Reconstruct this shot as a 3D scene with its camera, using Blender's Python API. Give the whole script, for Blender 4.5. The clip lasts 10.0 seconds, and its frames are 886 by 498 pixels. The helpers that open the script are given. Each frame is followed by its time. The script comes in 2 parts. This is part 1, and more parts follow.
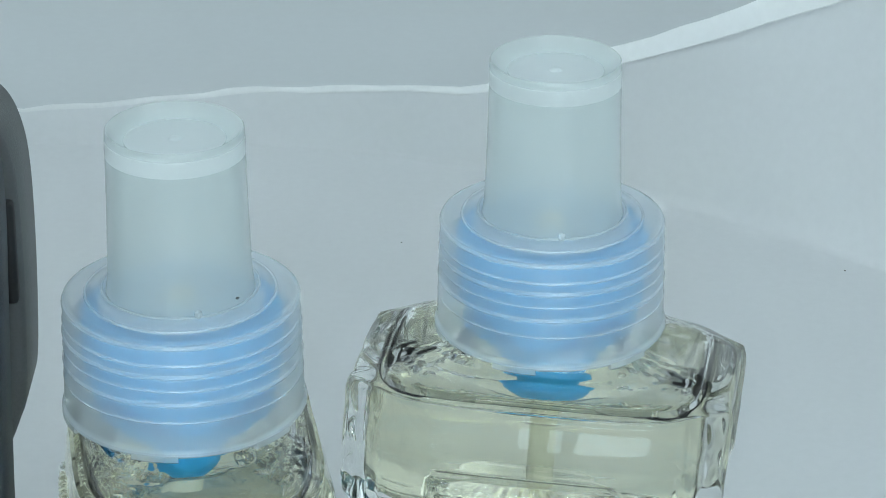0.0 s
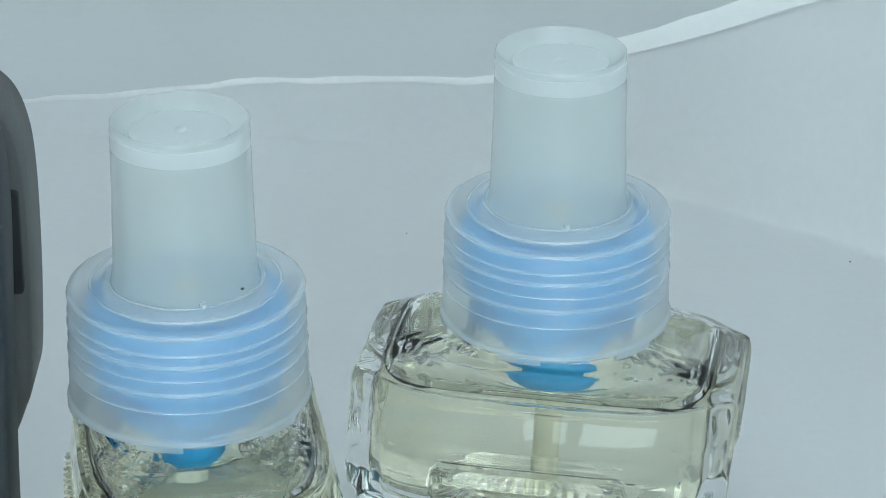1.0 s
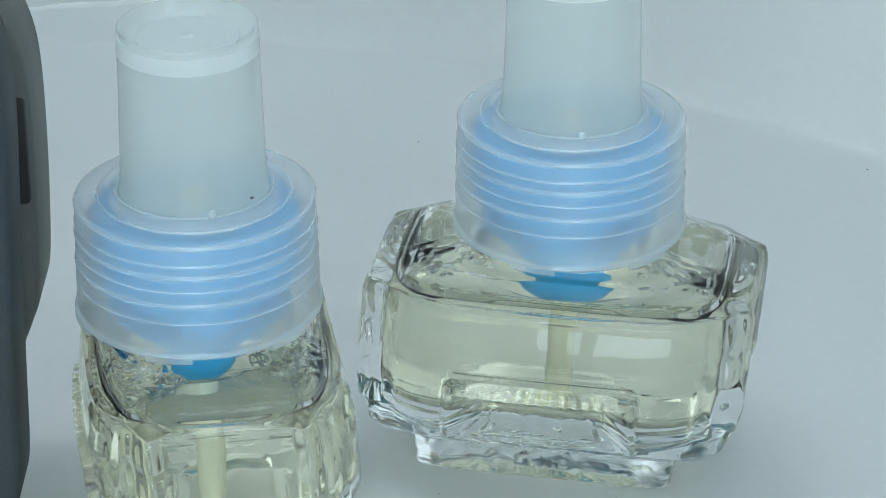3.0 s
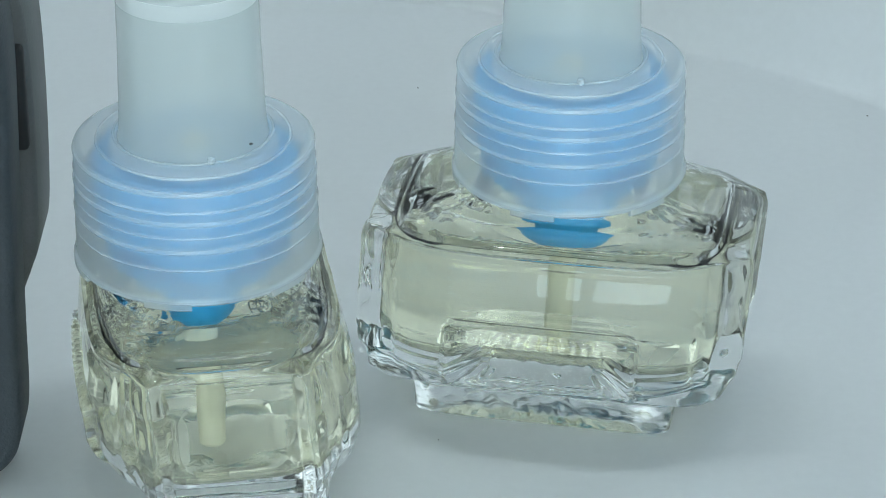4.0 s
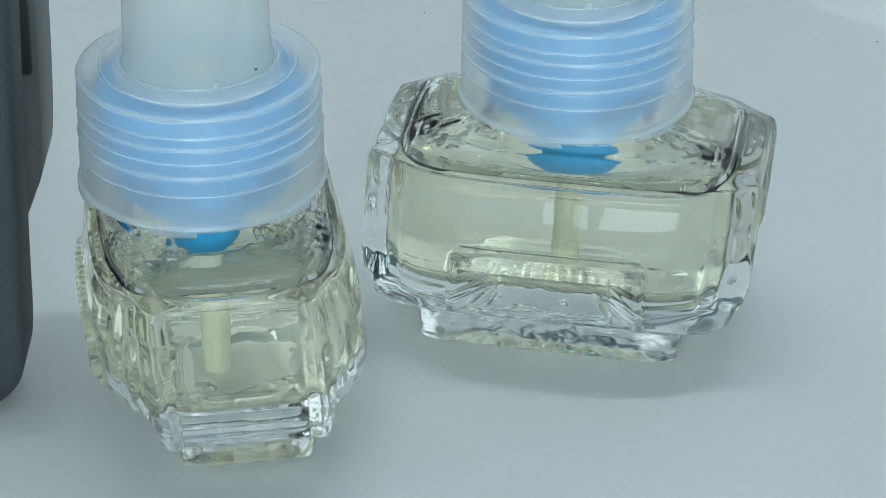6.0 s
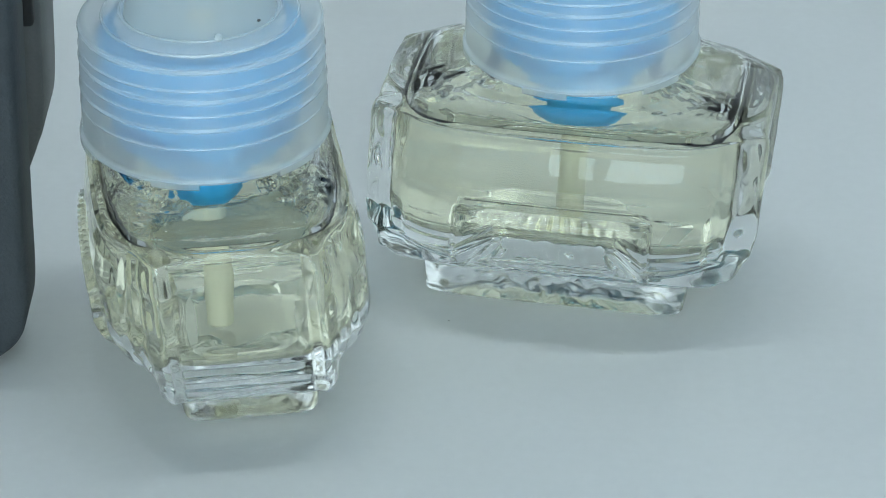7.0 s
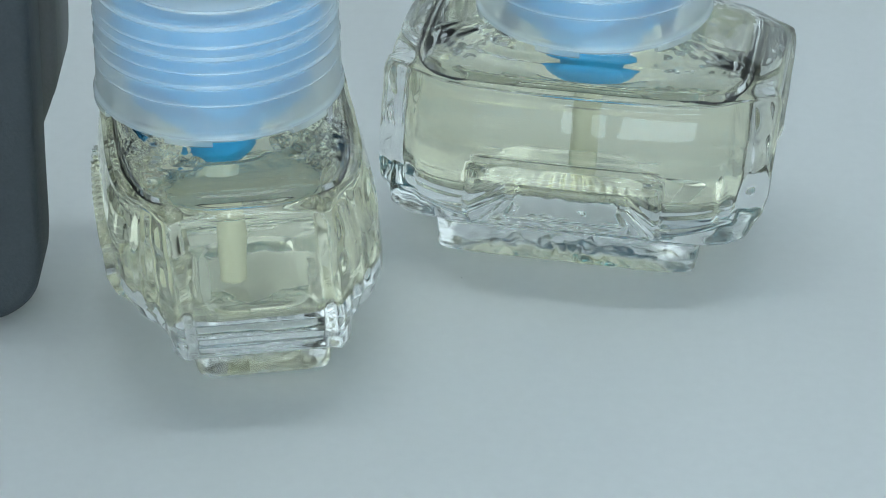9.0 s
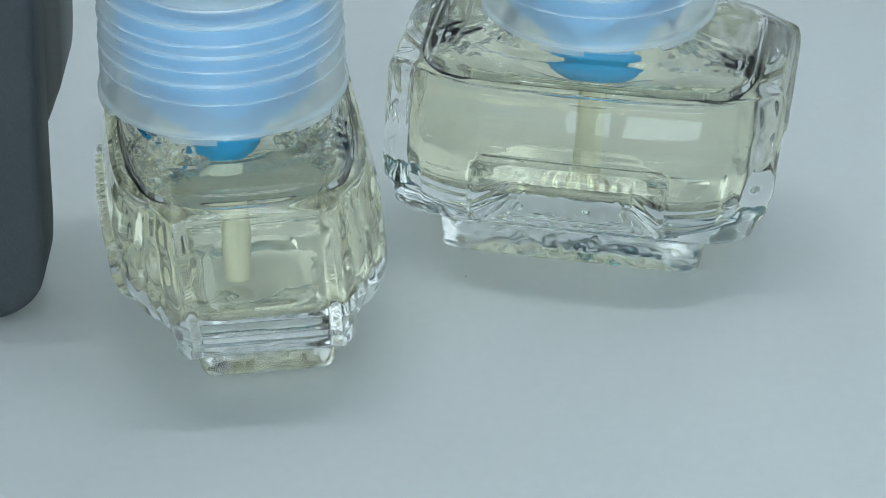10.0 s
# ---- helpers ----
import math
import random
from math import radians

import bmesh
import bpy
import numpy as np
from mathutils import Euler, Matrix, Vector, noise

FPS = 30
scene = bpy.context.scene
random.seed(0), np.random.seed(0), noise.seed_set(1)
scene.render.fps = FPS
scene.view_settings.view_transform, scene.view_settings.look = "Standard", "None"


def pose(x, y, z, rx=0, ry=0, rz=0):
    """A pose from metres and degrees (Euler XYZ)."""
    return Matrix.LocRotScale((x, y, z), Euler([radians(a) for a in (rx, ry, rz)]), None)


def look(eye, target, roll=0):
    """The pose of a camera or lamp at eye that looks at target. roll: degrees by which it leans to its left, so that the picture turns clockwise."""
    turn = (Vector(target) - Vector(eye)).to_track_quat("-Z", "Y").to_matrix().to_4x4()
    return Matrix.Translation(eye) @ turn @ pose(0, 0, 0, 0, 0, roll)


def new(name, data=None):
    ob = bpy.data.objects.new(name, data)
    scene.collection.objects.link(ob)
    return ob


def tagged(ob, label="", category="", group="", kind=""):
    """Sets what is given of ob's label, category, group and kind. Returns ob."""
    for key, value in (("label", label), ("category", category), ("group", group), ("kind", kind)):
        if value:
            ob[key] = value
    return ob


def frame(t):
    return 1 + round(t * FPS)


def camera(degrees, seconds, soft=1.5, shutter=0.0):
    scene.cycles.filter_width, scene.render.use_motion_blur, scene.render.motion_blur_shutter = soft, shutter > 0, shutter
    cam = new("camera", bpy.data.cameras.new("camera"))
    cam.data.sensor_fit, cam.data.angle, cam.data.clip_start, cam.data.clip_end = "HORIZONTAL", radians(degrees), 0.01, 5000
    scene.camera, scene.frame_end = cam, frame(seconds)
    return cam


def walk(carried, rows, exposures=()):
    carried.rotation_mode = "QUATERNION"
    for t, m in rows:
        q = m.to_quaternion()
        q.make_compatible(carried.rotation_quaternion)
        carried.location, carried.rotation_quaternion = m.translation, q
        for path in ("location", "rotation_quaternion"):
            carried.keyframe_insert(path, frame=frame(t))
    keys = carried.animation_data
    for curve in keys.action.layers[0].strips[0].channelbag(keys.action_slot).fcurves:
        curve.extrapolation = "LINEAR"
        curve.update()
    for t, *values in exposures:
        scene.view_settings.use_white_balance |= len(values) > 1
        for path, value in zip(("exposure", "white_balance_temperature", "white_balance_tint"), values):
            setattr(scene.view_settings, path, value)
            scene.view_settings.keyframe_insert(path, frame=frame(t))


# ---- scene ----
cam = camera(18.0, 10.0, soft=0.95)
scene.cycles.max_bounces, scene.cycles.transmission_bounces, scene.cycles.transparent_max_bounces = 28, 28, 28
scene.cycles.caustics_refractive = scene.cycles.caustics_reflective = True
scene.cycles.blur_glossy = 0.0
# seconds, place in metres, pitch, roll, yaw in degrees
PATH = [
    (0.0, -0.0000, -0.0043, 0.1874, -25.502, -0.202, -0.336),
    (0.5, -0.0000, -0.0045, 0.1875, -25.562, -0.240, -0.295),
    (1.0, -0.0000, -0.0042, 0.1873, -25.681, -0.186, -0.228),
    (1.5, -0.0000, -0.0030, 0.1866, -26.007, -0.084, -0.151),
    (2.0, -0.0000, -0.0026, 0.1865, -26.605, -0.028, -0.094),
    (2.5, -0.0000, -0.0007, 0.1854, -27.025, 0.031, -0.051),
    (4.0, 0.0000, 0.0002, 0.1849, -28.621, 0.020, -0.065),
    (4.5, 0.0000, 0.0000, 0.1850, -28.970, 0.000, -0.000),
    (5.0, 0.0000, 0.0014, 0.1842, -29.163, 0.084, -0.003),
    (5.5, 0.0000, 0.0015, 0.1842, -29.650, 0.026, 0.038),
    (7.0, 0.0000, 0.0040, 0.1828, -31.104, 0.083, 0.152),
    (7.5, 0.0000, 0.0039, 0.1829, -31.645, 0.095, 0.218),
    (8.0, 0.0000, 0.0034, 0.1831, -31.836, 0.134, 0.269),
    (8.5, 0.0000, 0.0036, 0.1830, -31.943, 0.117, 0.366),
    (9.0, 0.0000, 0.0034, 0.1831, -31.972, 0.096, 0.446),
    (9.5, 0.0000, 0.0033, 0.1832, -32.009, 0.173, 0.457),
    (10.0, 0.0000, 0.0035, 0.1831, -32.005, 0.154, 0.515),
]
walk(cam, [(t, pose(x, y, z, 90 + p, r, w)) for t, x, y, z, p, r, w in PATH],
     exposures=[(0.0, 0.0), (10.0, 0.0)])

# ---- light: a white light tent with two LED strips under its roof ----
world = bpy.data.worlds.new("world")
scene.world = world
world.use_nodes = True
world.node_tree.nodes["Background"].inputs["Color"].default_value = (0.5, 0.58, 0.62, 1)
world.node_tree.nodes["Background"].inputs["Strength"].default_value = 0.2

LED = (0.785, 0.945, 0.995)
STRIPS = ((-0.075, 0.30, 0.43), (0.075, 0.30, 0.43))


def soft_light(name, shape_x, shape_y, watts, place):
    lamp = bpy.data.lights.new(name, "AREA")
    lamp.shape, lamp.size, lamp.size_y = "RECTANGLE", shape_x, shape_y
    lamp.energy, lamp.color = watts, LED
    new(name, lamp).matrix_world = place


for sx, sy, sz in STRIPS:
    soft_light("led_light", 0.11, 0.008, 0.06, pose(sx, sy, sz - 0.004, 0, 0, 0))
# soft fill lamps added under the roof, in front and at the sides, unseen
soft_light("roof_fill", 0.5, 0.4, 0.18, pose(0, 0.52, 0.49, 0, 0, 0))
soft_light("front_fill", 0.56, 0.44, 3.35, look((0, -0.62, 0.24), (0, 0.46, 0.08)))
for sx, watts in ((-1, 0.51), (1, 0.46)):
    soft_light("side_fill", 0.5, 0.36, watts, look((sx * 0.29, 0.55, 0.21), (0, 0.42, 0.06)))


# ---- materials ----
def node_material(name):
    m = bpy.data.materials.new(name)
    m.use_nodes = True
    return m, m.node_tree.nodes, m.node_tree.links


def textured(name, color, rough=0.5, metal=0.0, vary=0.08, grain=400.0, blotch=25.0, bump=0.05, spec=0.5):
    """An opaque surface with blotches and grain at real size."""
    m, n, l = node_material(name)
    b = n["Principled BSDF"]
    coord = n.new("ShaderNodeTexCoord")
    n1, n2 = n.new("ShaderNodeTexNoise"), n.new("ShaderNodeTexNoise")
    n1.inputs["Scale"].default_value, n1.inputs["Detail"].default_value = blotch, 4
    n2.inputs["Scale"].default_value, n2.inputs["Detail"].default_value = grain, 3
    l.new(coord.outputs["Object"], n1.inputs["Vector"])
    l.new(coord.outputs["Object"], n2.inputs["Vector"])
    add = n.new("ShaderNodeMath")
    add.operation = "ADD"
    l.new(n1.outputs["Fac"], add.inputs[0])
    l.new(n2.outputs["Fac"], add.inputs[1])
    ramp = n.new("ShaderNodeMapRange")
    ramp.inputs["From Min"].default_value, ramp.inputs["From Max"].default_value = 0.6, 1.4
    ramp.inputs["To Min"].default_value, ramp.inputs["To Max"].default_value = 1 - vary, 1 + vary
    l.new(add.outputs[0], ramp.inputs["Value"])
    mul = n.new("ShaderNodeVectorMath")
    mul.operation = "SCALE"
    mul.inputs[0].default_value = color
    l.new(ramp.outputs["Result"], mul.inputs["Scale"])
    l.new(mul.outputs["Vector"], b.inputs["Base Color"])
    b.inputs["Roughness"].default_value = rough
    b.inputs["Metallic"].default_value = metal
    b.inputs["Specular IOR Level"].default_value = spec
    bp = n.new("ShaderNodeBump")
    bp.inputs["Strength"].default_value, bp.inputs["Distance"].default_value = bump, 0.001
    l.new(n2.outputs["Fac"], bp.inputs["Height"])
    l.new(bp.outputs["Normal"], b.inputs["Normal"])
    return m


def clear(name, color, ior, rough=0.0, bump=0.0, scale=120.0):
    """Glass or liquid with a slightly uneven surface."""
    m, n, l = node_material(name)
    b = n["Principled BSDF"]
    b.inputs["Base Color"].default_value = (*color, 1)
    b.inputs["Transmission Weight"].default_value = 1
    b.inputs["Roughness"].default_value = rough
    b.inputs["IOR"].default_value = ior
    if bump:
        coord, tex, bp = n.new("ShaderNodeTexCoord"), n.new("ShaderNodeTexNoise"), n.new("ShaderNodeBump")
        tex.inputs["Scale"].default_value, tex.inputs["Detail"].default_value = scale, 2
        bp.inputs["Strength"].default_value, bp.inputs["Distance"].default_value = bump, 0.001
        l.new(coord.outputs["Object"], tex.inputs["Vector"])
        l.new(tex.outputs["Fac"], bp.inputs["Height"])
        l.new(bp.outputs["Normal"], b.inputs["Normal"])
    return m


def frosted(name, color, see=0.5, blur=0.3, gloss=0.25, through_light=0.5, straight_part=0.9):
    """Milky polypropylene: part scattered light, part blurred view through the wall."""
    m, n, l = node_material(name)
    n.remove(n["Principled BSDF"])
    out = n["Material Output"]
    coord, tex = n.new("ShaderNodeTexCoord"), n.new("ShaderNodeTexNoise")
    tex.inputs["Scale"].default_value, tex.inputs["Detail"].default_value = 180, 3
    l.new(coord.outputs["Object"], tex.inputs["Vector"])
    bp = n.new("ShaderNodeBump")
    bp.inputs["Strength"].default_value, bp.inputs["Distance"].default_value = 0.06, 0.001
    l.new(tex.outputs["Fac"], bp.inputs["Height"])
    dif, tra, ref, glo, straight = (n.new("ShaderNodeBsdf" + k) for k in ("Diffuse", "Translucent", "Refraction", "Glossy", "Transparent"))
    straight.inputs["Color"].default_value = (0.99, 0.997, 1.0, 1)
    view = n.new("ShaderNodeMixShader")
    view.inputs[0].default_value = straight_part
    l.new(ref.outputs[0], view.inputs[1])
    l.new(straight.outputs[0], view.inputs[2])
    dif.inputs["Color"].default_value = tra.inputs["Color"].default_value = (*color, 1)
    ref.inputs["Color"].default_value = (0.97, 0.99, 1.0, 1)
    ref.inputs["Roughness"].default_value, ref.inputs["IOR"].default_value = blur, 1.1
    glo.inputs["Roughness"].default_value = gloss
    for k in (dif, glo):
        l.new(bp.outputs["Normal"], k.inputs["Normal"])
    a, b, c = (n.new("ShaderNodeMixShader") for _ in range(3))
    a.inputs[0].default_value = through_light
    l.new(dif.outputs[0], a.inputs[1])
    l.new(tra.outputs[0], a.inputs[2])
    b.inputs[0].default_value = see
    l.new(a.outputs[0], b.inputs[1])
    l.new(view.outputs[0], b.inputs[2])
    # gloss grows towards grazing angles, the same on both faces of the wall
    lw, power, scale = n.new("ShaderNodeLayerWeight"), n.new("ShaderNodeMath"), n.new("ShaderNodeMath")
    lw.inputs["Blend"].default_value = 0.5
    power.operation, scale.operation = "POWER", "MULTIPLY_ADD"
    power.inputs[1].default_value = 5
    scale.inputs[1].default_value, scale.inputs[2].default_value = 0.5, 0.025
    l.new(lw.outputs["Facing"], power.inputs[0])
    l.new(power.outputs[0], scale.inputs[0])
    l.new(scale.outputs[0], c.inputs[0])
    l.new(b.outputs[0], c.inputs[1])
    l.new(glo.outputs[0], c.inputs[2])
    l.new(c.outputs[0], out.inputs["Surface"])
    return m


def thin_plastic(name, color, rough, let_through):
    """An opaque textured surface that lets some light through from behind."""
    m = textured(name, color, rough, vary=0.03, grain=700, blotch=22, bump=0.03)
    n, l = m.node_tree.nodes, m.node_tree.links
    tra, mix = n.new("ShaderNodeBsdfTranslucent"), n.new("ShaderNodeMixShader")
    tra.inputs["Color"].default_value = (*color, 1)
    mix.inputs[0].default_value = let_through
    l.new(n["Principled BSDF"].outputs[0], mix.inputs[1])
    l.new(tra.outputs[0], mix.inputs[2])
    l.new(mix.outputs[0], n["Material Output"].inputs["Surface"])
    return m


SHEET = thin_plastic("white_sheet", (0.74, 0.75, 0.76), 0.45, 0.2)
SHEET_EDGE = textured("sheet_cut_edge", (0.80, 0.81, 0.81), 0.6, vary=0.03, grain=700, blotch=90, bump=0.1)
BOARD = textured("table_board", (0.56, 0.58, 0.59), 0.55, vary=0.02, grain=500, blotch=8, bump=0.02)
TENT = textured("tent_lining", (0.64, 0.655, 0.665), 0.7, vary=0.03, grain=300, blotch=10, bump=0.05)
# tent_lining again but darker: weaker light at the back put into its colour
DIMMED_BACK = textured("dimmed_back_lining", (0.44, 0.455, 0.46), 0.7, vary=0.03, grain=300, blotch=10, bump=0.05)
GLASS = clear("bottle_glass", (0.985, 0.99, 0.985), 1.5, 0.0, 0.06, 160)
FOOT_GLASS = clear("pressed_foot_glass", (0.99, 0.995, 0.995), 1.5, 0.14, 0.3, 330)
LIQUID = clear("pale_yellow_oil", (0.935, 0.92, 0.73), 1.46)
COLLAR = frosted("frosted_collar", (0.895, 0.935, 0.95), see=0.76, blur=0.3, gloss=0.07, through_light=0.5, straight_part=0.85)
CAP = frosted("frosted_cap", (0.84, 0.885, 0.865), see=0.64, blur=0.4, gloss=0.22, through_light=0.6, straight_part=0.96)
RING = frosted("milky_ring", (0.94, 0.98, 0.99), see=0.78, blur=0.4, gloss=0.1)
BAND = frosted("milky_band", (0.95, 0.965, 0.965), see=0.45, blur=0.4, gloss=0.2)
CAP_DISC = frosted("cap_disc", (0.96, 0.98, 0.98), see=0.5, blur=0.4, gloss=0.3)
BLUE = textured("blue_plug", (0.04, 0.42, 0.82), 0.4, vary=0.05, grain=600, blotch=60, bump=0.03)
WICK = textured("wick_fibre", (0.70, 0.70, 0.60), 0.9, vary=0.05, grain=1500, blotch=200, bump=0.2, spec=0.1)
DARK = textured("dark_plastic", (0.048, 0.057, 0.065), 0.62, vary=0.12, grain=2500, blotch=60, bump=0.15, spec=0.3)
GREY = textured("grey_plastic", (0.09, 0.094, 0.095), 0.5, vary=0.1, grain=2500, blotch=60, bump=0.15)
BLACK = textured("black_gap", (0.006, 0.007, 0.008), 0.6, vary=0.1)
DUST = textured("dust", (0.10, 0.10, 0.10), 0.9, vary=0.2)
LED_FACE, _n, _l = node_material("led_face")
_n["Principled BSDF"].inputs["Emission Color"].default_value = (*LED, 1)
_n["Principled BSDF"].inputs["Emission Strength"].default_value = 300


# ---- mesh helpers ----
def finish(bm, name, material, smooth=True, sharp=35):
    me = bpy.data.meshes.new(name)
    bm.normal_update()
    bm.to_mesh(me)
    bm.free()
    me.materials.append(material)
    if smooth:
        me.shade_smooth()
        me.set_sharp_from_angle(angle=radians(sharp))
    return me


def part(name, bm, material, parent, label="", smooth=True, sharp=35):
    ob = new(name, finish(bm, name, material, smooth, sharp))
    ob.parent = parent
    return tagged(ob, label)


def thing(name, place, label, category, group="", kind=""):
    ob = new(name)
    ob.empty_display_size = 0.01
    ob.matrix_world = place
    return tagged(ob, label, category, group, kind)


def loft(rings, close_start=True, close_end=True, flip=False, bm=None):
    """A skin over closed rings of equal length."""
    bm = bm or bmesh.new()
    vs = [[bm.verts.new(p) for p in ring] for ring in rings]
    k = len(vs[0])
    for a, b in zip(vs, vs[1:]):
        for i in range(k):
            f = [a[i], a[(i + 1) % k], b[(i + 1) % k], b[i]]
            bm.faces.new(f[::-1] if flip else f)
    if close_start:
        bm.faces.new(vs[0] if flip else vs[0][::-1])
    if close_end:
        bm.faces.new(vs[-1][::-1] if flip else vs[-1])
    return bm


def lathe(profile, segments=72, closed=False, bm=None, cx=0.0, cy=0.0):
    """Turns (radius, height) round the upright axis; closed joins the last point to the first."""
    bm = bm or bmesh.new()
    vs = []
    for r, z in profile:
        if r < 1e-6:
            vs.append([bm.verts.new((cx, cy, z))] * segments)
        else:
            vs.append([bm.verts.new((cx + r * math.cos(2 * math.pi * i / segments), cy + r * math.sin(2 * math.pi * i / segments), z)) for i in range(segments)])
    pairs = list(zip(vs, vs[1:])) + ([(vs[-1], vs[0])] if closed else [])
    for a, b in pairs:
        for i in range(segments):
            j = (i + 1) % segments
            f = []
            for v in (a[i], a[j], b[j], b[i]):
                if v not in f:
                    f.append(v)
            if len(f) > 2:
                bm.faces.new(f)
    bmesh.ops.recalc_face_normals(bm, faces=bm.faces)
    return bm


def box(x0, x1, y0, y1, z0, z1, bevel=0.0, bm=None):
    bm = bm or bmesh.new()
    made = bmesh.ops.create_cube(bm, size=1, matrix=Matrix.Translation(((x0 + x1) / 2, (y0 + y1) / 2, (z0 + z1) / 2)) @ Matrix.Diagonal((x1 - x0, y1 - y0, z1 - z0, 1)))
    if bevel:
        edges = list({e for v in made["verts"] for e in v.link_edges})
        bmesh.ops.bevel(bm, geom=edges, offset=bevel, segments=3, profile=0.5, affect="EDGES")
    return bm


MM = 0.001


def smooth_at(table, z):
    """Values between the rows of a table of heights, eased."""
    if z <= table[0][0]:
        return table[0][1:]
    for p, q in zip(table, table[1:]):
        if z <= q[0]:
            k = (z - p[0]) / (q[0] - p[0])
            return tuple(a + (b - a) * k for a, b in zip(p[1:], q[1:]))
    return table[-1][1:]


def step(a, b, x):
    k = min(1.0, max(0.0, (x - a) / (b - a)))
    return k * k * (3 - 2 * k)


# ---- the setting: table board, curled white sheet, light tent ----
def floor_board():
    ob = new("ground", finish(box(-0.30, 0.30, -0.66, 0.8, -0.03, -0.0022), "ground", BOARD))
    tagged(ob, "white board under the sheet, matt and plain", "board", kind="structure")


# how high the sheet's back edge curls, along its width
CURL = [(-0.26, 0.0043), (-0.066, 0.0043), (-0.045, 0.0058), (-0.03, 0.0076), (-0.015, 0.0086), (0.009, 0.0112), (0.022, 0.0170), (0.036, 0.0224), (0.047, 0.0282), (0.06, 0.0356), (0.072, 0.0432), (0.09, 0.0546), (0.14, 0.0762), (0.22, 0.0889)]


def backdrop_sheet():
    """White sheet that lies flat and curls up past a curved fold, higher towards one side, with a ragged cut edge."""
    bm = bmesh.new()
    lip = bmesh.new()
    nx, x0, x1 = 110, -0.26, 0.22
    flats, rows = [], []
    for i in range(nx + 1):
        x = x0 + (x1 - x0) * i / nx
        d = max(0.0, x + 0.045)
        fold = 0.433 - 0.0235 * (d / 0.116) ** 2 * 2.1 if d < 0.13 else 0.433 - 0.0235 * 2.1 * ((0.13 / 0.116) ** 2 + (d - 0.13) * 19)
        fold = max(fold, 0.25)
        rise, = smooth_at(CURL, x)
        rise += 0.0006 * noise.noise((x * 60, 0, 1)) + 0.0003 * noise.noise((x * 170, 0, 5))
        run = rise * 0.35
        col = [(x, y, 0.0) for y in (-0.12, 0.05, 0.2, fold - 0.03, fold - 0.004)]
        for k in range(1, 15):
            s = k / 14
            # gentle bend, then a straight slope
            col.append((x, fold - 0.004 + s * (run + 0.004), rise * (0.3 * s * s + 0.7 * max(0.0, (s - 0.12) / 0.88))))
        rows.append(col)
    vs = [[bm.verts.new(p) for p in c] for c in rows]
    for a, b in zip(vs, vs[1:]):
        for k in range(len(a) - 1):
            bm.faces.new((a[k], b[k], b[k + 1], a[k + 1]))
    under = [[bm.verts.new((v.co.x, v.co.y, v.co.z - 0.0009)) for v in c] for c in vs]
    for a, b in zip(under, under[1:]):
        for k in range(len(a) - 1):
            bm.faces.new((a[k + 1], b[k + 1], b[k], a[k]))
    for a, b in ((vs[0], under[0]), (under[-1], vs[-1])):
        for k in range(len(a) - 1):
            bm.faces.new((a[k], a[k + 1], b[k + 1], b[k]))
    for k, flip in ((0, 1), (-1, -1)):
        for i in range(nx):
            bm.faces.new((vs[i][k], vs[i + 1][k], under[i + 1][k], under[i][k])[::flip])
    sheet = new("floor", finish(bm, "floor", SHEET, sharp=60))
    tagged(sheet, "white plastic sheet lying flat, curled up at its back edge", "sheet", kind="structure")
    rings = []
    for c in rows:
        x, y, z = c[-1]
        w = 0.00045 + 0.0015 * step(-0.005, 0.065, x)
        up = w + 0.00035 * noise.noise((x * 110, 3, 0)) + 0.0002 * noise.noise((x * 330, 7, 0))
        down = w + 0.0002 * noise.noise((x * 150, 11, 0))
        ring = []
        for k in range(12):
            a = 2 * math.pi * k / 12
            h = math.sin(a) * (up if math.sin(a) > 0 else down)
            ring.append((x, y + 0.6 * h - 0.25 * w * math.cos(a), z + h))
        rings.append(ring)
    edge = part("trim", loft(rings), SHEET_EDGE, sheet, "bright ragged cut edge of the sheet")
    return sheet


def light_tent():
    walls = {"wall_west": (-0.32, -0.30, -0.66, 0.8, -0.03, 0.5), "wall_east": (0.30, 0.32, -0.66, 0.8, -0.03, 0.5),
             "wall_north": (-0.32, 0.32, 0.8, 0.82, -0.03, 0.5), "wall_south": (-0.32, 0.32, -0.68, -0.66, -0.03, 0.5)}
    for name, b in walls.items():
        # the back wall is the same lining, dimmed by its colour
        tagged(new(name, finish(box(*b), name, DIMMED_BACK if name == "wall_north" else TENT)), "plain white lining of the light tent", "wall", kind="structure")
    tagged(new("ceiling", finish(box(-0.32, 0.32, -0.68, 0.82, 0.5, 0.52), "ceiling", TENT)), "plain white roof of the light tent", "ceiling", kind="structure")


def led_strip(m):
    t = thing("led_strip", m, "slim white strip lamp with a row of small lights", "lamp", "strip lamps")
    part("housing", box(-0.06, 0.06, -0.009, 0.009, 0.0, 0.07, 0.0015), TENT, t)
    for i in range(10):
        x = -0.052 + i * 0.0115
        part("led", box(x - 0.002, x + 0.002, -0.002, 0.002, -0.0012, 0.0002, 0.0003), LED_FACE, t)


floor_board()
backdrop_sheet()
light_tent()
for sx, sy, sz in STRIPS:
    led_strip(pose(sx, sy, sz, 0, 0, 0))


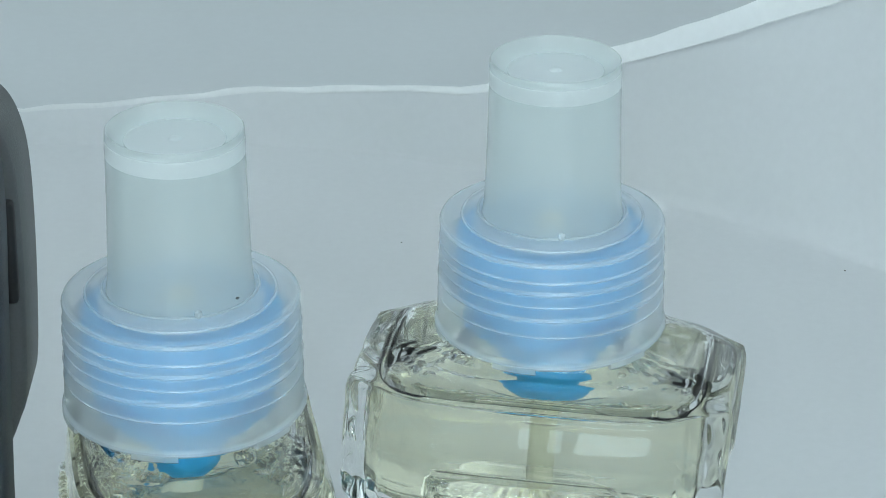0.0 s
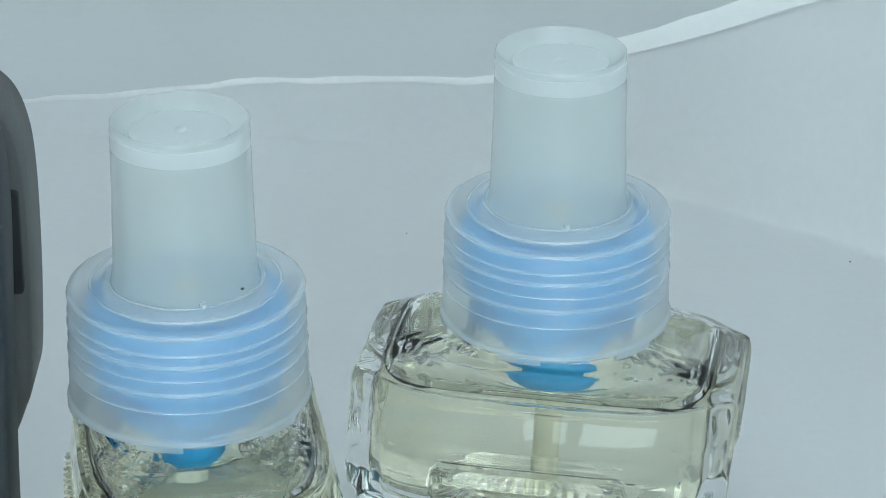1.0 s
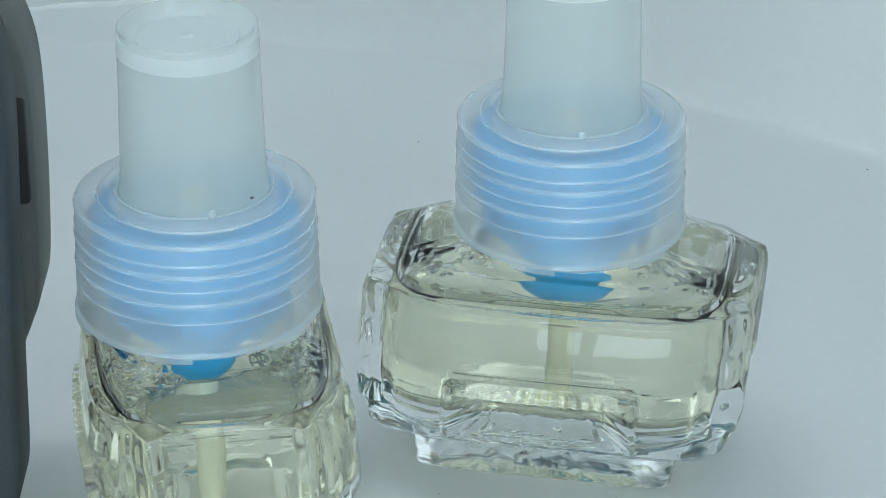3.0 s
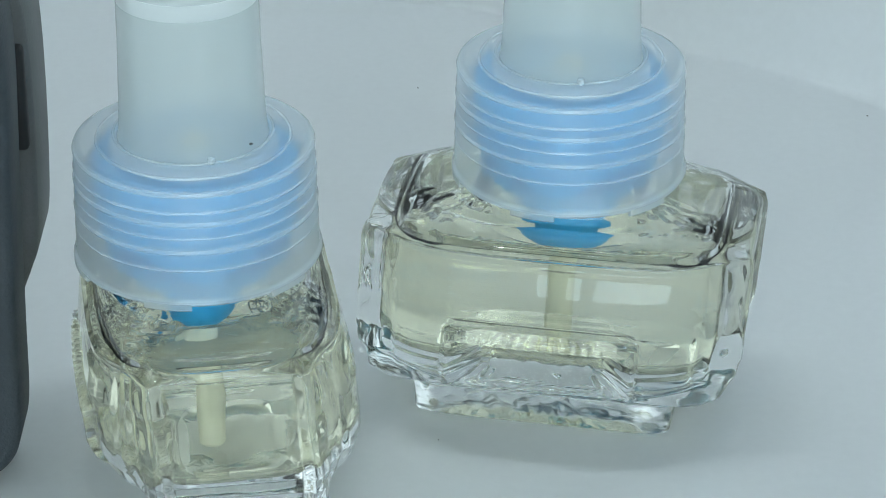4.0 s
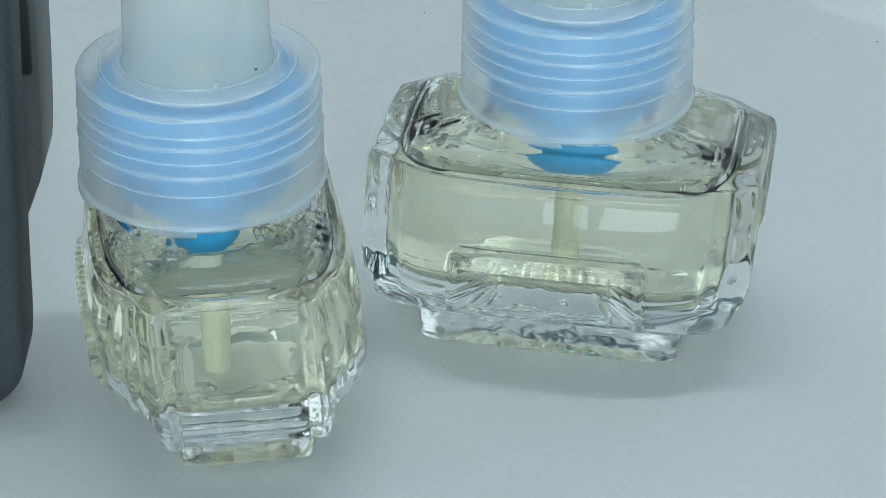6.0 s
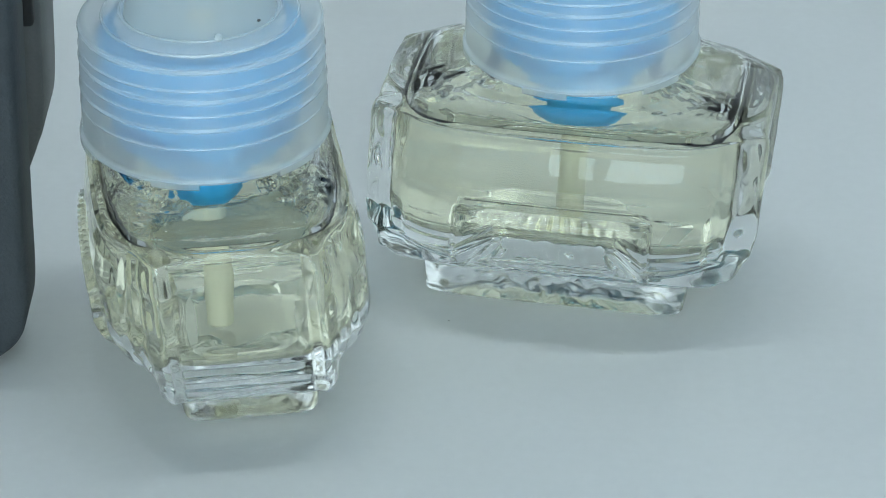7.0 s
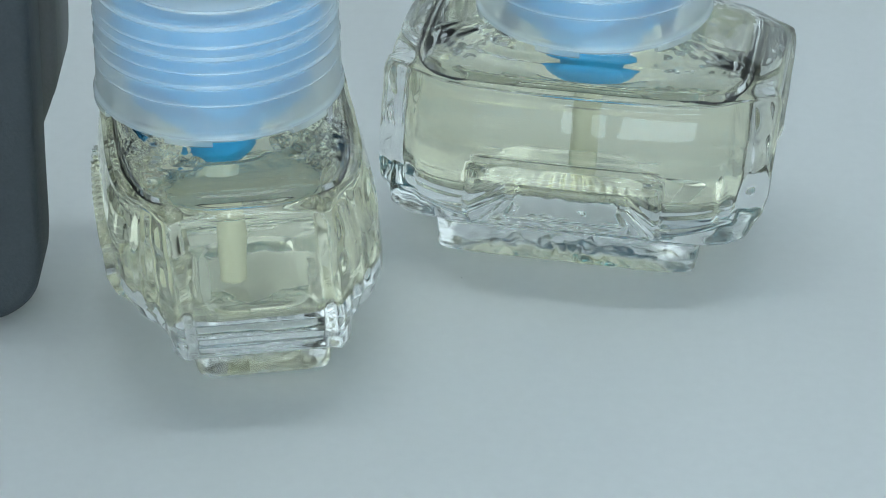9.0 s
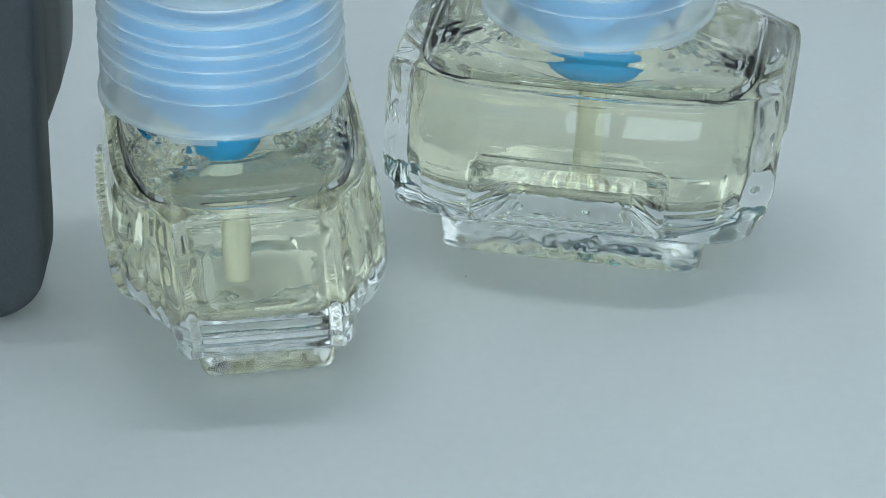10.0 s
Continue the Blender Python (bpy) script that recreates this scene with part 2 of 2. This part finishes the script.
# ---- refill bottles ----
# height, end block half width and half depth, bulged middle half width and half depth (millimetres)
FOOT = [(0.0, 15.2, 7.2, 1, 1), (0.4, 16.0, 7.9, 1, 1), (4.9, 16.4, 8.4, 1, 1), (5.4, 17.6, 9.4, 8, 6), (5.9, 20.2, 10.0, 13, 9), (6.8, 21.8, 10.2, 15.5, 11)]
FLANK = [(8.6, 22.6, 10.2, 18.2, 13.0), (10.2, 23.4, 10.2, 20.0, 14.8), (12.4, 23.8, 10.2, 20.6, 15.6), (19.0, 23.9, 10.1, 20.6, 15.6), (22.0, 23.9, 10.1, 20.6, 15.0),
         (24.4, 23.9, 10.1, 20.6, 14.3), (25.3, 23.8, 10.0, 20.6, 14.2), (25.7, 23.7, 10.0, 20.2, 13.6), (26.1, 23.7, 10.0, 21.0, 14.5), (26.6, 23.6, 9.9, 20.9, 14.4), (27.0, 23.5, 9.7, 20.0, 13.3)]
SHOULDER = [(27.3, 23.2, 9.3, 19.6, 13.0), (28.0, 22.0, 8.4, 18.6, 12.6), (28.6, 19.8, 7.2, 17.4, 12.3), (29.1, 17.0, 6.3, 15.8, 12.0),
            (29.5, 14.0, 6.0, 13.8, 11.2), (30.2, 9.0, 6.0, 11.6, 10.9), (31.2, 9.0, 6.0, 10.4, 10.4), (32.0, 9.0, 6.0, 10.0, 10.0), (43.0, 9.0, 6.0, 10.0, 10.0)]
OUTER = FOOT + FLANK + SHOULDER
INNER = [(9.4, 3, 2, 9, 3.5), (9.8, 3, 2, 14, 6.5), (10.7, 3, 2, 17.4, 9.6), (12.6, 3, 2, 19.2, 11.6), (24.0, 3, 2, 19.8, 12.2),
         (26.6, 3, 2, 19.4, 12.0), (27.2, 3, 2, 18.2, 11.5), (27.9, 3, 2, 14.6, 10.6), (28.4, 3, 2, 11.2, 9.4), (29.2, 3, 2, 8.9, 8.9), (43.0, 3, 2, 8.8, 8.8)]


def plan_ring(z, table, shift, n=320, grow=0.0, relief=False):
    ra, rb, ea, eb = smooth_at(table, z)
    ra, rb, ea, eb = (v + grow for v in (ra, rb, ea, eb))
    away = step(31.5, 27.5, z)
    low = 1 - min(1.0, z / 27)
    du, dv = shift[0] + (shift[2] - shift[0]) * low, shift[1] + (shift[3] - shift[1]) * low
    ring = []
    for i in range(n):
        a = 2 * math.pi * i / n
        c, s = math.cos(a), math.sin(a)
        k = 11 - 7 * step(25.5, 27.0, z)
        block = ((abs(c) / ra) ** k + (abs(s) / rb) ** k) ** (-1 / k)
        q = (4.2 if table is OUTER else 5.0) - 1.2 * step(26.5, 29.0, z)
        bulge = ((abs(c) / ea) ** q + (abs(s) / eb) ** q) ** (-1 / q) if eb < 10.95 or ea > 11.5 else 1 / math.hypot(c / ea, s / eb)
        r = (block ** 14 + bulge ** 14) ** (1 / 14)
        if relief:
            u = c * r
            if 0.4 < z < 9:
                # coarse knurled foot
                r += 0.12 * noise.noise((c * 16, s * 16, z * 0.9)) * step(9, 6, z)
            if z < 29:
                # uneven pressed glass, wavy along the corner posts
                r += 0.07 * noise.noise((c * 5, s * 5, z * 0.16)) * step(0, 4, z)
                flute = step(17.0, 18.2, abs(u)) * step(23.4, 22.4, abs(u)) * step(5, 8, z) * step(26.5, 25, z)
                r += 0.16 * flute * math.cos((abs(u) - 17.4) * 3.0) * (1 + 0.3 * math.sin(z * 1.1))
                post = math.exp(-((abs(u) - 21.5) / 1.6) ** 2) * step(5, 8, z) * step(27, 25, z)
                r += 0.16 * post * math.sin(z * 1.35 + (2 if c > 0 else 0) + (1 if s > 0 else 0))
            # sunk panel with a raised border on both narrow ends
            if abs(u) > 19.5:
                vv = abs(s) * r
                r -= 0.7 * step(19.5, 22.0, abs(u)) * step(8.4, 7.7, vv) * step(1.0, 2.0, z) * step(27.6, 27.0, z)
        # hollow pressed into the foot of the front face, with a raised rim
        if s < -0.3 and z < 20:
            u, wide = c * r, 0.0 if relief else 0.9
            window = step(10.25 + wide, 9.95 + wide, abs(u)) * step(15.5 + wide, 15.2 + wide, z)
            deep = max(0.0, -s * r - (10.6 if relief else 6.5) - 0.12 * max(0.0, 10 - z))
            if relief:
                rim_band = step(11.5, 11.2, abs(u)) * step(16.9, 16.6, z) * (1 - window) * step(5, 7, z)
                r += 1.1 * rim_band + 0.16 * rim_band * math.sin(u * 4.8)
                deep -= 0.9 * step(8.4, 7.8, abs(u)) * step(13.6, 13.0, z) * step(7.6, 8.2, z)
                deep += 0.25 * noise.noise((u * 0.5, z * 0.6, 3))
            r -= window * min(deep, 3.6 if relief else 6.4) / abs(s)
        lift = 0.0
        if relief and 26.5 < z < 30.5:
            # dimpled shoulder
            lift = 0.12 * noise.noise((c * r * 0.42, s * r * 0.42, 2)) + 0.10 * noise.noise((c * r * 1.3, s * r * 1.3, 9)) + 0.05 * noise.noise((c * r * 2.6, s * r * 2.6, 4))
            lift *= step(26.5, 27.3, z) * step(30.5, 29.6, z) * (0.06 + 0.94 * step(6.5, 9.0, abs(c * r)) * step(2.5, 4.5, abs(s * r))) * step(21.0, 19.0, abs(c * r))
        ring.append(((c * r + du * away) * MM, (s * r + dv * away) * MM, (z + lift) * MM))
    return ring


def heights(z0, z1, dz):
    n = max(1, round((z1 - z0) / dz))
    return [z0 + (z1 - z0) * i / n for i in range(n + 1)]


def glass_mesh(shift):
    zo = [0.0, 0.2] + heights(0.5, 27.0, 0.25) + heights(27.1, 30.4, 0.1) + heights(30.6, 31.2, 0.3) + [36.0, 43.0]
    zi = heights(9.4, 29.2, 0.3) + [36.0, 43.0]
    rim = plan_ring(0.0, OUTER, shift)
    mx, my = sum(p[0] for p in rim) / len(rim), sum(p[1] for p in rim) / len(rim)
    base = []
    for k, h in ((0.25, 0.9), (0.6, 0.9), (0.78, 0.75), (0.88, 0.15)):
        base.append([(mx + (x - mx) * k, my + (y - my) * k, (h + 0.12 * noise.noise((x * 500, y * 500, k * 9))) * MM) for x, y, _ in rim])
    rings = base + [plan_ring(z, OUTER, shift, relief=True) for z in zo]
    bm = loft(rings, True, False)
    loft([plan_ring(z, INNER, shift) for z in zi], True, False, flip=True, bm=bm)
    # rim of the mouth
    bm.verts.ensure_lookup_table()
    n = 320
    m = len(rings)
    a = [bm.verts[(m - 1) * n + i] for i in range(n)]
    b = [bm.verts[m * n + (len(zi) - 1) * n + i] for i in range(n)]
    for i in range(n):
        j = (i + 1) % n
        bm.faces.new((a[i], a[j], b[j], b[i]))
    bmesh.ops.recalc_face_normals(bm, faces=bm.faces)
    return bm


def liquid_mesh(level, shift):
    rings = [plan_ring(z, INNER, shift, grow=0.12) for z in [9.3] + heights(9.5, level, 0.35)]
    n = len(rings[0])
    for r, h in ((8.6, level - 0.1), (8.4, level - 0.9), (7.9, level - 2.3), (6.8, level - 3.6), (5.2, level - 4.6), (3.5, level - 5.1), (1.6, level - 5.4)):
        rings.append([(r * MM * math.cos(2 * math.pi * i / n), r * MM * math.sin(2 * math.pi * i / n), h * MM) for i in range(n)])
    return loft(rings)


def collar_mesh():
    """Threaded collar: a cup turned upside down with a hole for the cap, rings round its side."""
    out = [(8.52, 46.35), (8.8, 46.6), (9.6, 46.5), (10.3, 46.3), (10.8, 45.9), (11.2, 45.7), (12.6, 45.75), (13.1, 45.6), (13.45, 45.3), (13.55, 44.9)]
    for k in range(4):
        c = 42.2 - 3.1 * k
        out += [(13.626 + 0.086 * k, c)]
    out += [(13.9, 32.4), (14.1, 32.2), (14.15, 31.9), (13.95, 31.6)]
    inner = [(13.1, 31.6), (12.6, 33.0), (12.2, 43.2), (11.6, 44.0), (8.52, 44.2)]
    return lathe([(r * MM, h * MM) for r, h in out + inner], 112, closed=True)


def cap_mesh():
    out = [(8.5, 46.2), (8.4, 46.8), (8.3, 47.6), (8.22, 48.6), (7.95, 57.0), (7.82, 65.2), (7.78, 65.75), (7.65, 65.9), (7.4, 65.75), (6.6, 64.9), (5.7, 64.5)]
    inner = [(5.7, 63.9), (6.7, 63.6), (7.0, 62.6), (7.1, 60.0), (7.3, 48.5), (7.8, 46.2)]
    return lathe([(r * MM, h * MM) for r, h in out + inner], 96, closed=True)


def disc_mesh():
    return lathe([(r * MM, h * MM) for r, h in ((0, 64.75), (0.5, 64.72), (0.8, 64.5), (5.65, 64.45), (6.6, 64.6), (6.9, 64.7), (6.95, 62.6), (6.8, 62.4), (0, 62.5))], 72)


def plug_mesh():
    """Blue insert: flanged sleeve in the neck, funnel below it."""
    sleeve = [(0, 44.0), (8.0, 44.0), (11.2, 43.8), (11.6, 43.2), (11.6, 38.5), (11.3, 36.0), (10.6, 33.4), (10.35, 32.2), (10.15, 32.2), (10.15, 43.05), (8.75, 43.05), (8.7, 31.0), (8.2, 30.0)]
    funnel = [(6.4, 29.5), (6.0, 27.0), (5.3, 25.0), (4.4, 23.2), (3.3, 21.7), (2.5, 21.0), (2.2, 19.6), (0, 19.3)]
    bm = lathe([(r * MM, h * MM) for r, h in sleeve + funnel], 72)
    for v in bm.verts:
        # the funnel is flatter from back to front
        if v.co.z < 29.6 * MM:
            v.co.y *= 0.72
    return bm


def refill_bottle(place, level, label, collar_turn, shift, burr):
    # shift: how far the body sits off the neck's axis, at its shoulder and at its foot
    t = thing("refill_bottle", place, label, "bottle", "refill bottles")
    body = part("bottle_body", glass_mesh(shift), GLASS, t, "clear pressed glass with bulged faces and corner posts", sharp=120)
    body.data.materials.append(FOOT_GLASS)
    for f in body.data.polygons:
        f.material_index = 1 if f.center.z < 0.0060 else 0
    part("liquid", liquid_mesh(level, shift), LIQUID, t, "pale yellow scented oil", sharp=40)
    plug = part("plug", plug_mesh(), BLUE, t, "bright blue plastic insert")
    part("wick", lathe([(r * MM, h * MM) for r, h in ((0, 45.5), (1.5, 45.5), (1.68, 45), (1.68, 10.4), (1.4, 10.1), (0, 10.1))], 32), WICK, plug, "off-white fibre rod")
    collar = part("collar", collar_mesh(), COLLAR, t, "frosted ribbed screw collar", sharp=50)
    for r, h, w in ((13.26, 45.05, 0.40), (13.42, 42.9, 0.27), (13.34, 41.5, 0.44), (13.47, 39.8, 0.27), (13.42, 38.1, 0.44), (13.58, 35.9, 0.27), (13.84, 31.95, 0.36)):
        part("thread_ring", lathe([((r + w * math.cos(a)) * MM, (h + w * math.sin(a)) * MM) for a in [2 * math.pi * i / 8 for i in range(8)]], 96, closed=True), RING, collar)
    for r, h, w in ((8.95, 46.55, 0.18), (10.9, 45.85, 0.2)):
        part("rib", lathe([((r + w * math.cos(a)) * MM, (h + w * math.sin(a)) * MM) for a in [2 * math.pi * i / 8 for i in range(8)]], 96, closed=True), RING, collar)
    part("top_plate", lathe([(r * MM, h * MM) for r, h in ((0, 45.2), (9.4, 45.2), (9.5, 44.7), (0, 44.6))], 64), CAP_DISC, collar)
    for k in range(6):
        a0 = radians(collar_turn + k * 60)
        rings = []
        for i in range(9):
            a = a0 + radians(22) * i / 8
            rings.append([(r * MM * math.cos(a), r * MM * math.sin(a), h * MM) for r, h in ((13.5, 32.0), (13.5, 31.0), (14.0, 31.0), (14.2, 31.2), (14.15, 32.0))])
        part("tab", loft(rings), COLLAR, collar)
    cap = part("cap", cap_mesh(), CAP, t, "frosted tubular cover over the wick", sharp=50)
    part("cap_top", disc_mesh(), CAP_DISC, cap, "milky recessed top disc")
    part("band", lathe([(r * MM, h * MM) for r, h in ((7.5, 65.0), (7.86, 64.9), (7.89, 63.0), (7.6, 62.85))], 96, closed=True), BAND, cap, "milky band below the rim")
    part("burr", lathe([(0, 47.5 * MM), (0.0004, 47.3 * MM), (0.0005, 46.9 * MM), (0.0003, 46.6 * MM), (0, 46.5 * MM)], 10, cx=0.0091 * math.cos(burr), cy=0.0091 * math.sin(burr)), RING, cap)
    return t


refill_bottle(pose(0.0155, 0.3022, 0.0001, 0, 0, -11.4), 25.3, "glass refill bottle nearly full of pale yellow oil, broad face forward", 250, (0.1, -0.4, -1.6, -1.7), radians(-74))
refill_bottle(pose(-0.0277, 0.2816, 0.0001, 0, 0, -80.8), 25.3, "glass refill bottle nearly full of pale yellow oil, narrow end forward", 330, (-2.2, 0.8, -2.6, 2.9), radians(8))


# ---- dark device beside the bottles ----
def rounded(pts, n):
    """A smooth line through the points, n steps from each to the next."""
    out = []
    for i in range(len(pts) - 1):
        p0, p1, p2, p3 = (Vector(pts[min(max(k, 0), len(pts) - 1)]) for k in (i - 1, i, i + 1, i + 2))
        for k in range(n):
            t = k / n
            p = 0.5 * (2 * p1 + (p2 - p0) * t + (2 * p0 - 5 * p1 + 4 * p2 - p3) * t * t + (3 * p1 - p0 - 3 * p2 + p3) * t ** 3)
            out.append((p.x, p.y))
    return out + [tuple(pts[-1])]


def upright_shell(side, y0, y1, left, bevel):
    """A rounded body from a side outline of (x, z), mirrored at its left."""
    side = rounded(side, 6)
    pts = side + [(2 * left - x, z) for x, z in reversed(side)]
    bm = bmesh.new()
    rings = []
    for y, k in ((y0, bevel), (y0 + bevel * 0.35, bevel * 0.35), (y0 + bevel, 0.0), (y1 - bevel, 0.0), (y1 - bevel * 0.35, bevel * 0.35), (y1, bevel)):
        ring = []
        cz = (pts[0][1] + pts[len(side) - 1][1]) / 2
        hz = abs(cz - pts[0][1])
        hx = side[len(side) // 2][0] - left
        for x, z in pts:
            ring.append(((left + (x - left) * (1 - k / hx)) * MM, y * MM, (cz + (z - cz) * (1 - k / hz)) * MM))
        rings.append(ring)
    loft(rings, bm=bm)
    bmesh.ops.recalc_face_normals(bm, faces=bm.faces)
    return bm


def plug_in_device():
    t = thing("plug_in_device", pose(0, 0, 0), "dark grey plastic device standing upright on the sheet", "device")
    front = [(x - 0.6, z) for x, z in [(-58.0, 0.1), (-54.5, 0.6), (-52.2, 1.8), (-50.4, 3.6), (-49.3, 6.0), (-48.8, 10.0), (-48.5, 20.0), (-47.7, 42.0), (-47.3, 53.0), (-47.5, 60.0), (-48.6, 65.0), (-51.0, 69.0), (-55.0, 71.5), (-60.0, 72.3)]]
    back = [(-58.0, 15.0), (-53.0, 15.8), (-50.8, 18.0), (-49.8, 20.5), (-48.6, 23.6), (-47.6, 27.0), (-47.1, 36.0), (-46.9, 45.0), (-47.0, 53.0), (-47.6, 58.0), (-49.0, 61.8), (-51.5, 64.2), (-55.0, 65.6), (-60.0, 66.0)]
    part("front_shell", upright_shell(front, 279.0, 288.4, -75, 1.1), DARK, t, "charcoal front half", sharp=50)
    part("seam", upright_shell([(x - 0.7, z * 0.985 + 0.5) for x, z in front], 288.0, 291.0, -75, 0.2), BLACK, t, "black gap between the halves")
    part("back_shell", upright_shell(back, 290.8, 302.5, -75, 0.8), GREY, t, "lighter grey back half", sharp=50)
    part("slot", box(-0.0492, -0.0475, 0.2892, 0.2914, 0.0400, 0.0530, 0.0006), BLACK, t, "black slot in the side")


plug_in_device()


# ---- dust ----
def dust_speck(x, y, z, size):
    bm = bmesh.new()
    bmesh.ops.create_icosphere(bm, subdivisions=1, radius=size)
    for v in bm.verts:
        v.co = v.co * (1 + 0.4 * noise.noise(v.co * 3000 + Vector((x * 900, 0, 0))))
        v.co.z = v.co.z * 0.6
    ob = new("dust_speck", finish(bm, "dust_speck", DUST))
    ob.location = (x, y, z + size * 0.5)
    tagged(ob, "tiny dark speck of dust on white", "dust", "dust specks")


dust_speck(-0.0209, 0.2765, 0.0472, 0.00026)
dust_speck(-0.0003, 0.2901, 0, 0.00010)
dust_speck(-0.0035, 0.3908, 0, 0.00014)
dust_speck(0.0645, 0.3808, 0, 0.00016)
dust_speck(0.0428, 0.3326, 0, 0.00018)
